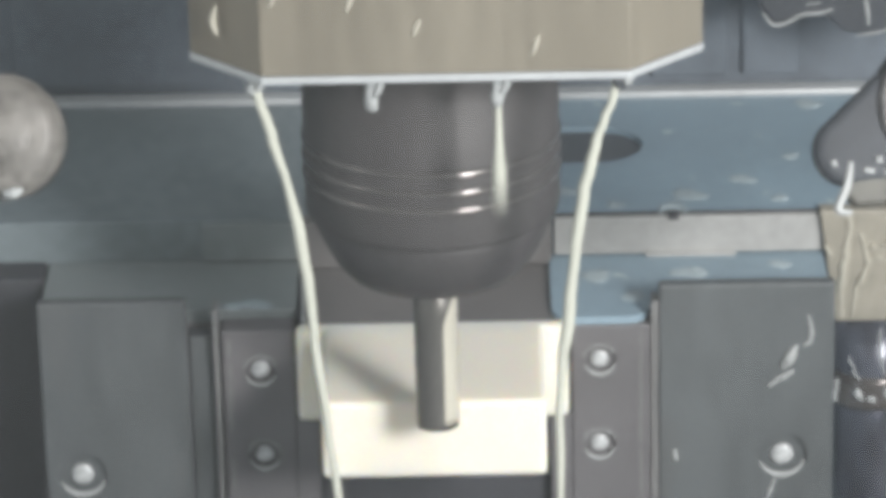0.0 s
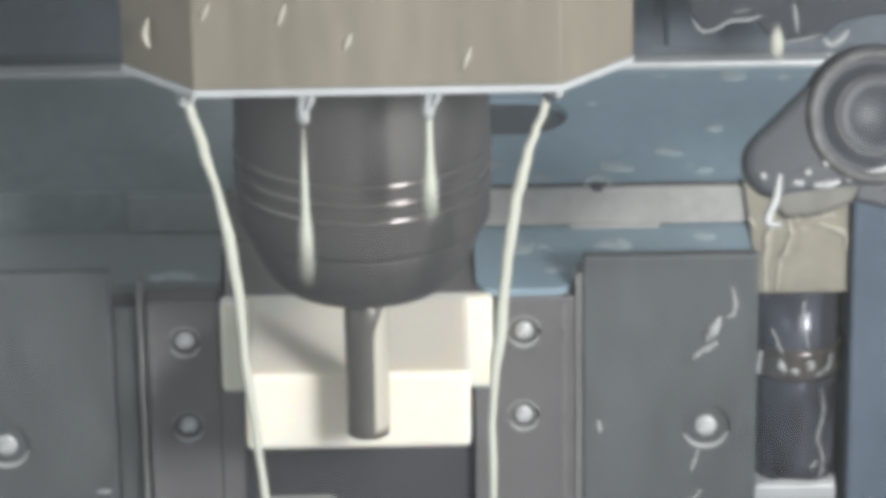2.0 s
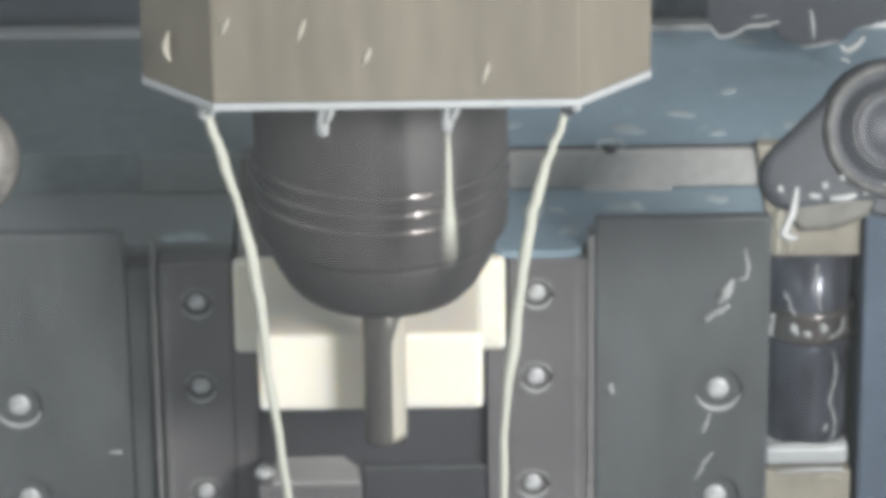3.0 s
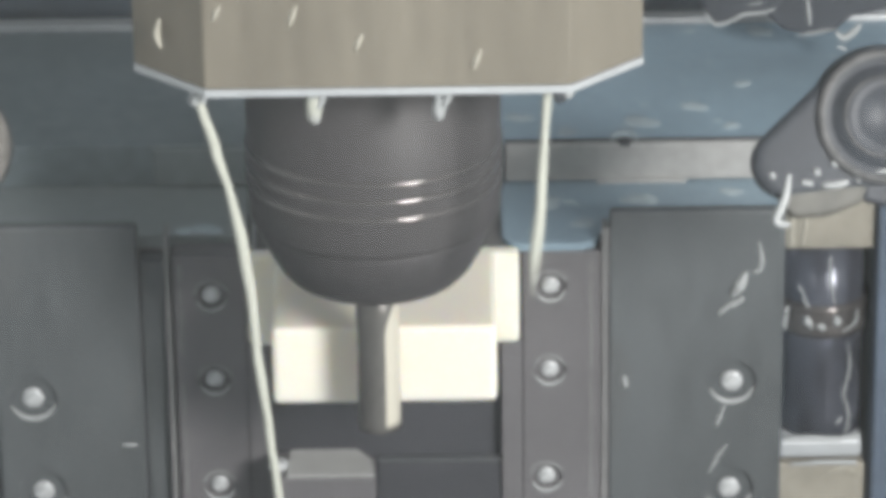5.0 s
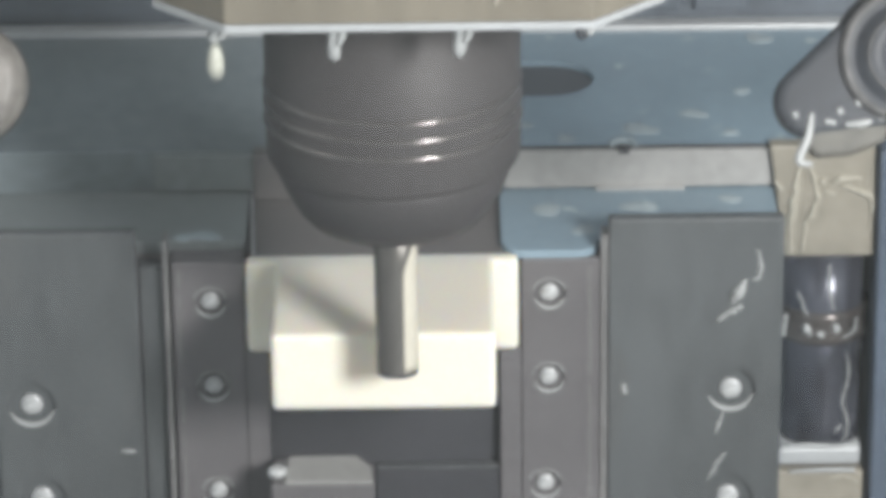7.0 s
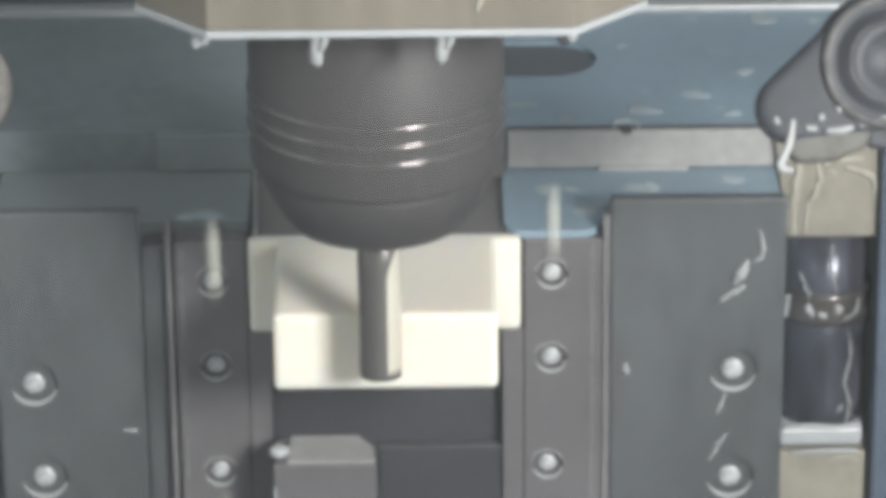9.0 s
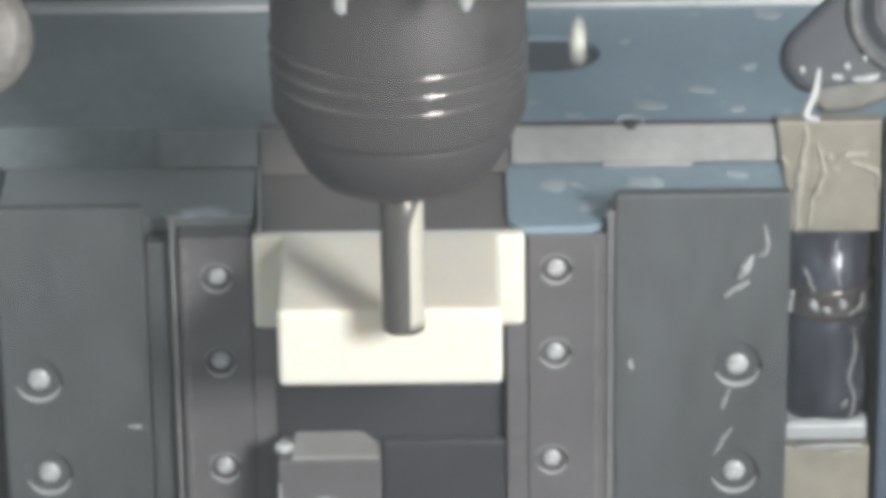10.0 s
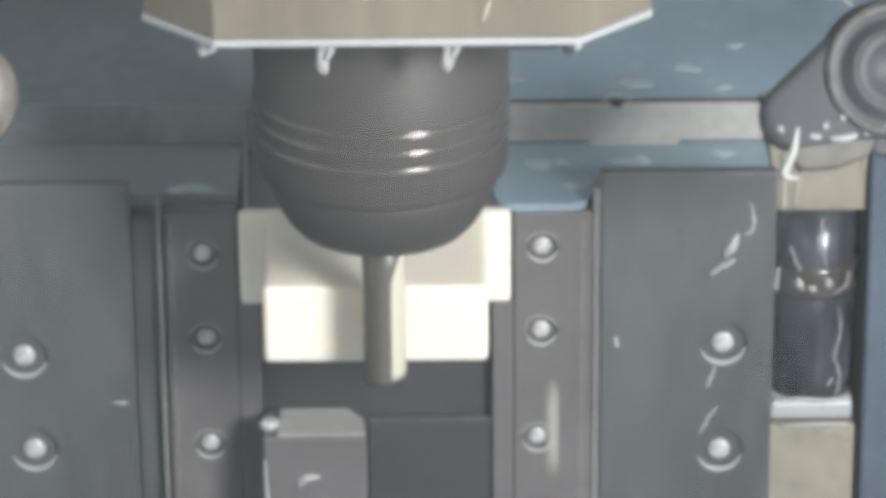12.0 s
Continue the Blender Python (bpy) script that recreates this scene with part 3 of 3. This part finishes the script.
def flood_nozzles(parent):
    right = knob(parent, 133.0, 51.8, BLACK_PLASTIC, "black flood nozzle with ringed face, splashed with coolant")
    right.matrix_basis = pose(0.1185, -0.0348, 0.0953, -24, 0, 0) @ Matrix.Scale(0.88, 4)
    part("arm", loft([(y, hull((0, 0), 18.0 - d, (-25.2, -11.8), 9.4 - d)) for y, d in ((7, 0), (0.5, 0), (-0.7, 0.5), (-1.3, 1.5), (-1.5, 3.0))]), BLACK_PLASTIC, right, "rounded black arm", True)
    part("web", prism([(-26, -17), (-27.4, -23), (-24, -26.5), (-15, -26), (-6, -22.5), (-4, -17.6)], "y", -1.0, 6, 1.2), OLIVE, right, "olive grey lower web")
    part("foot", prism([(-5, -16.5), (-5.8, -22), (2, -24), (16, -24), (20, -8), (4, -13)], "y", -0.5, 6, 1.2), BLACK_PLASTIC, right, "black lower foot")
    part("scuffed_ring", lathe([(15.2, 1.0), (15.5, 3.75), (16.7, 3.5), (17.7, 2.6), (17.9, 1.0)], 48, "y"), SCUFFED, right, "scuffed pale ring", True)
    part("scuffed_ring", lathe([(9.8, 2.0), (10.1, 5.8), (10.8, 5.6), (11.1, 4.0)], 48, "y"), SCUFFED, right, "scuffed pale ring", True)
    for pts, r in (([(-21.05, -19.52), (-22.23, -26.02), (-24.6, -31.93), (-21.05, -32.88)], 0.81), ([(-17.74, -21.77), (-14.9, -22.23)], 0.87), ([(-12.53, -22.71), (-8.28, -22.47), (-5.44, -21.77)], 0.71), ([(-3.55, -21.53), (1.18, -19.87)], 0.65), ([(-14.43, -19.4), (-13.01, -18.92)], 1.08), ([(-25.78, -19.16), (-25.07, -20.81)], 0.87), ([(1.0, -19.5), (6.5, -18.6), (12.0, -15.5)], 0.8), ([(-9.5, -17.5), (-8.6, -16.6)], 1.2)):
        part("wet_bead", tube(spline([(x - 4.0, -1.7, z + 4.8, 1.45 * r * (0.6 if q in (0, len(pts) - 1) else 1)) for q, (x, z) in enumerate(pts)], 4), 8), MILK, right, "beads of milky coolant", True)
    edge = [(88.3, 50.7), (92.2, 45.2), (95.3, 45.9), (100, 48.1), (106.3, 47.6), (111, 43), (118.6, 41.3), (125, 42.2), (130, 47), (139.7, 49), (152, 49), (152, 66), (87.8, 66)]
    clamp = part("hose_bracket", prism([(x, z + 2.0) for x, z in edge], "y", 150, 170, 1.0), BLACK_PLASTIC, parent, "black ragged hose bracket edged with wet beads")
    for pts, r in (([(89.2, 49.0), (92.2, 45.4), (96.1, 46.1), (100, 48.3), (104.8, 48.6), (108.6, 49.8)], 0.8), ([(117.2, 53), (117.8, 49), (118.2, 44.8)], 1.0), ([(114.8, 41.8), (120, 42.6), (125, 43.8)], 0.6),
                   ([(125.6, 42.6), (127.6, 40.8), (130.6, 42.8), (132.2, 45)], 1.7), ([(101, 51), (105, 51.6)], 0.7), ([(126, 38.6), (128.4, 37.4)], 1.5)):
        part("wet_bead", tube(spline([(x, 149.7, z + 2.0, 0.58 * r * (0.5 if q in (0, len(pts) - 1) else 1)) for q, (x, z) in enumerate(pts)], 4), 8), MILK, clamp, "beads of milky coolant", True)
    left = part("flood_nozzle", lathe([(14.2, -16), (14.6, -3), (13.6, 1.5), (10.5, 3.6), (8.4, 3.2), (6.0, 4.6), (0.1, 5.0)], 48, "y"), SHADE_TAN, parent, "dull brownish domed flood nozzle", True, pose(-97.0 * MM, -50 * MM, 97.5 * MM, -24, 0, 0))
    part("wet_bead", tube(spline([(1, -2.2, -13.2, 0.7), (3.4, -2.4, -13.0, 1.5), (5.6, -2.2, -12.2, 0.6)], 4), 8), MILK, left, "beads of milky coolant", True)


flood_nozzles(head)


# ---- coolant ----
def stream(points, label):
    lumps = []
    for i, (x, y, z, r) in enumerate(points):
        q = noise.noise(Vector((x * 0.11, y, z * 0.075)))
        lumps.append((x + 0.5 * noise.noise(Vector((z * 0.06, 3.1, x))), y + 0.5 * noise.noise(Vector((z * 0.05, 9.4, x))), z, r * 0.9 * (1 + 0.35 * q)))
    b = part("coolant_stream", tube(lumps, 14), COOLANT, None, "", True, Matrix.Translation(HOME))
    return tagged(b, label, "coolant", "coolant jets")


left_jet = stream(spline([(-39.6, -50, 113, 0.95), (-36.6, -50, 101, 1.3), (-32.8, -50, 87, 1.4), (-28.9, -50, 66, 1.39), (-25.6, -50, 32, 1.3), (-22.6, -50, 3, 1.1), (-19.6, -50, -40, 0.95)], 6), "thin milky white coolant stream falling past the workpiece")
right_jet = stream(spline([(44, -50, 113, 0.95), (41.5, -50, 103, 1.28), (37.6, -50, 92, 1.43), (33.5, -50, 72, 1.43), (31, -50, 48, 1.32), (29, -50, 25, 1.15), (27.5, -50, -40, 0.95)], 6), "thin milky white coolant stream falling past the workpiece")

late_jet = stream(spline([(42.6, -50, 226, 0.5), (42.2, -50, 210, 1.0), (40.6, -50, 190, 1.2), (38.2, -50, 165, 1.2), (36.8, -50, 140, 1.3), (35.0, -50, 122, 1.4), (34.6, -50, 116, 0.6)], 6), "short wavering spurt of milky coolant")

# when a drop lets go, nozzle by nozzle, in seconds; a second list holds the long stringy ones
DROPS = {
    -39.3: ([5.40, 5.435, 5.47, 5.55, 5.63, 5.72, 5.85, 5.912, 6.01, 6.09, 6.20, 6.27, 6.402, 6.52, 6.65, 6.80, 7.00, 7.20, 7.45, 7.70, 7.95, 8.15, 8.366,
             8.43, 8.633, 8.845, 8.904, 9.12, 9.387, 9.525, 9.72, 10.18, 10.36, 10.55, 11.02, 11.20, 11.80], [6.436]),
    -12.5: ([4.70, 5.02, 6.462, 7.40, 8.20, 10.62, 11.25], [1.16, 1.36, 1.66, 1.92, 2.74, 3.20, 3.90, 5.325]),
    16.0: ([0.91, 4.40, 4.72, 8.30, 8.64, 10.08, 10.433, 11.27], [-0.06, 0.12, 0.28, 0.42, 0.66, 1.18, 1.30, 1.41, 1.60, 1.94, 2.07, 2.66, 2.93, 3.40, 3.90, 5.13, 5.90, 5.96]),
    41.0: ([4.50, 4.62, 4.70, 4.78, 5.41, 5.50, 5.60, 5.68, 5.78, 5.86, 5.91, 6.20, 6.30, 6.38, 6.484, 6.62, 6.80, 7.05, 7.30, 7.60, 7.85, 8.10, 8.30, 8.434, 8.66, 8.913, 9.18,
            9.395, 9.454, 9.70, 9.96, 10.14, 10.315, 10.58, 10.85, 11.16, 11.36, 11.58, 11.865], [5.945, 6.08, 8.75]),
    106.0: ([1.68, 1.985], []),
}


def drop_mesh(length, radius):
    """A falling drop: round below, drawn out to a thread above."""
    prof = [(0.05, 0.0)]
    for i in range(1, 7):
        a = math.pi / 2 * i / 6
        prof.append((radius * math.sin(a), radius * (1 - math.cos(a))))
    if length < 12:
        prof += [(radius * 0.96, length * 0.55), (radius * 0.75, length * 0.8), (radius * 0.4, length * 0.95), (0.1, length)]
    else:
        prof += [(radius * 0.95, length * 0.14), (radius * 0.6, length * 0.26), (radius * 0.42, length * 0.5), (radius * 0.4, length * 0.8), (0.3, length)]
    return lathe(prof, 14)


def all_drops():
    out = []
    kinds = []
    for length, radius, label in ((8.0, 2.0, "round milky white coolant drop falling"), (30.0, 2.1, "long milky white coolant drop with a thread")):
        kinds.append(tagged(part("coolant_drop", drop_mesh(length, radius), COOLANT, None, "", True), label, "coolant drop", "falling coolant drops"))
    first = [True, True]
    for x, lists in DROPS.items():
        for k, times in enumerate(lists):
            for t in times:
                ob = kinds[k] if first[k] else copy_thing(kinds[k], Matrix())
                first[k] = False
                out.append((ob, x, t))
    return out


drops = all_drops()


def chip(length, width, curl):
    """A thin curled paring of plastic."""
    bm = bmesh.new()
    rings = []
    n = 12
    for i in range(n + 1):
        u = i / n
        a, w = curl * (u - 0.5), width * (0.15 + 0.85 * math.sin(math.pi * (0.08 + 0.84 * u)))
        x, z = length / curl * math.sin(a), length / curl * (1 - math.cos(a))
        rings.append([bm.verts.new(Vector(v) * MM) for v in ((x, -w / 2, z), (x, w / 2, z + 0.3), (x, w / 2, z + 0.55), (x, -w / 2, z + 0.25))])
    for lo, hi in zip(rings, rings[1:]):
        for k in range(4):
            bm.faces.new((lo[k], lo[(k + 1) % 4], hi[(k + 1) % 4], hi[k]))
    bm.faces.new(rings[0])
    bm.faces.new(rings[-1])
    return tagged(part("plastic_chip", bm, WHITE, None, "", True), "thin curled white plastic chip flying off the cutter", "chip", "flying chips")


# chip, when it is cut free, its speed across, to the front and up in metres a second, its turn in degrees a second
CHIPS = [(chip(12, 4.0, 1.6), 11.50, 0.67, -0.35, 0.74, 500), (chip(9, 3.6, 0.9), 11.62, 0.22, -0.30, 0.25, 400), (chip(11, 2.0, 2.2), 11.70, 0.34, -0.25, 0.75, 600),
         (chip(8, 1.6, 1.5), 11.72, 0.30, -0.40, 0.10, 450)]

# ---- motion ----
# seconds, the head's way across and up from its highest place, in millimetres
HEAD = [
    (0, -1.19, -6.16), (0.5, -0.89, -6.24), (1, -1.23, -6.19), (1.5, -0.64, -9.60), (2, 0.14, -16.14), (2.5, 0.85, -23.33),
    (3, 1.23, -28.74), (3.5, 1.50, -25.80), (4, -1.20, -26.40), (4.5, -3.40, -27.40), (5, -3.77, -27.21), (5.1, -3.28, -25.74),
    (5.3, -3.49, -23.15), (5.5, -3.78, -19.73), (5.6, -3.91, -18.21), (5.7, -3.91, -16.56), (5.8, -3.70, -13.74), (5.9, -3.70, -11.38),
    (6, -3.77, -8.69), (6.1, -3.70, -6.68), (6.2, -3.70, -4.32), (6.3, -3.70, -1.26), (6.4, -2.65, -0.32), (6.5, -0.01, 0.01),
    (6.6, 1.56, -1.26), (6.7, 1.56, -3.85), (7, 1.25, -10.20), (7.5, 1.20, -21.00), (8, -2.20, -25.40), (8.5, -3.71, -28.32),
    (9, -3.49, -16.45), (9.1, -3.91, -13.97), (9.2, -3.70, -11.85), (9.3, -3.49, -9.26), (9.4, -3.49, -6.91), (9.5, -3.31, -3.75),
    (9.6, -3.70, -1.26), (9.7, -2.02, -0.32), (9.8, 0.72, -0.09), (9.9, 0.93, -2.21), (10, 1.17, -5.07), (10.1, 0.51, -7.62),
    (10.2, 0.72, -9.50), (10.3, 1.14, -12.32), (10.4, 1.35, -14.68), (10.5, 1.29, -17.50), (10.6, 1.14, -20.09), (10.7, 0.93, -22.21),
    (10.8, 1.35, -24.32), (10.9, 1.14, -25.50), (11, 0.94, -26.88), (11.1, 1.77, -28.32), (11.2, 2.41, -26.44), (11.3, 0.30, -25.50),
    (11.4, -2.86, -25.74), (11.5, -1.96, -26.81), (11.6, 1.56, -25.97), (11.7, -1.17, -24.56), (11.8, -3.70, -26.44), (11.9, -0.12, -26.44),
    (12, -0.12, -25.13)]


def head_at(t):
    """The head's place at t seconds, smoothly between the rows."""
    t = min(max(t, 0.0), 12.0)
    i = max(k for k in range(len(HEAD) - 1) if HEAD[k][0] <= t or k == 0)
    p = [HEAD[max(0, min(len(HEAD) - 1, i + k))] for k in (-1, 0, 1, 2)]
    span = p[2][0] - p[1][0]
    u = (t - p[1][0]) / span
    out = []
    for k in (1, 2):
        m0 = (p[2][k] - p[0][k]) / (p[2][0] - p[0][0]) * span
        m1 = (p[3][k] - p[1][k]) / (p[3][0] - p[1][0]) * span
        a, b = p[1][k], p[2][k]
        out.append(a + u * (m0 + u * (3 * (b - a) - 2 * m0 - m1 + u * (2 * (a - b) + m0 + m1))))
    return HOME + Vector((out[0], 0, out[1])) * MM


def motions():
    steps = [i / 10 for i in range(121)]
    walk(head, [(t, Matrix.Translation(head_at(t))) for t in steps])
    for jet, sway, stop in ((left_jet, 1.0, 5.33), (right_jet, -1.0, 4.42)):
        rows = []
        for i in range(0, 361, 2):
            t = i / 30
            h = head_at(min(t, stop))
            fall = max(0.0, t - stop)
            drop = min(0.5 * 9.81 * fall * fall + 0.6 * fall, 0.33)
            swing = sway * (1.4 * math.sin(4.1 * t) + 0.8 * math.sin(9.7 * t + 1))
            rows.append((t, Matrix.Translation(h - Vector((0, 0, drop))) @ pose(0, 0, 0.112) @ pose(0, 0, 0, 0, 0.25 * swing + (2.4 * max(0.0, min(1.0, 2.0 - t, t / 0.5)) if sway > 0 else 0.0), 0) @ pose(0, 0, -0.112)))
        walk(jet, rows)
    rows = []
    for i in range(361):
        t = i / 30
        h = head_at(min(t, 4.91)) + Vector((0.0025, 0, 0))
        out = max(0.0, t - 4.91)
        rows.append((t, Matrix.Translation(h - Vector((0, 0, min(0.6 * out + 4.905 * max(0.0, out - 0.22) ** 2, 0.37))))))
    walk(late_jet, rows)
    for ob, free, across, front, up, turn in CHIPS:
        h = head_at(free)
        start = Vector((h.x + 0.004, -0.030, max(h.z + 0.006, 0.070)))
        rows = [(0.0, Matrix.Translation(start)), (free, Matrix.Translation(start))]
        for i in range(1, 60):
            fall = i / 60
            p = start + Vector((across * fall, front * fall, up * fall - 4.905 * fall * fall))
            if free + fall > 12.0 or p.z < -0.04:
                break
            rows.append((free + fall, Matrix.Translation(p) @ pose(0, 0, 0, 20 + turn * 0.5 * fall, turn * fall, 30)))
        if rows[-1][0] < 12.0:
            rows.append((12.0, rows[-1][1]))
        walk(ob, rows)
    for ob, x, free in drops:
        # it waits in the housing, swells out of the nozzle, then falls to the base
        rows = []
        off = Vector((x, 78, -30)) * MM if x > 80 else Vector((x, -50, 0)) * MM
        for i in range(361):
            t = i / 30
            fall = t - free
            if fall < -0.15:
                if i % 30 == 0:
                    rows.append((t, Matrix.Translation(head_at(t) + off + Vector((0, 0, 0.135)))))
            elif fall < 0:
                rows.append((t, Matrix.Translation(head_at(t) + off + Vector((0, 0, 0.098 + 0.037 * (-fall / 0.15))))))
            else:
                p = head_at(free) + off + Vector((0.02 * fall if x == -39.3 else 0, 0, 0.098 - 0.5 * 9.81 * fall * fall))
                if p.z < -0.078:
                    p.z = -0.078
                    rows.append((t, Matrix.Translation(p)))
                    break
                rows.append((t, Matrix.Translation(p)))
        if rows[-1][0] < 12.0:
            rows.append((12.0, rows[-1][1]))
        walk(ob, rows)


motions()
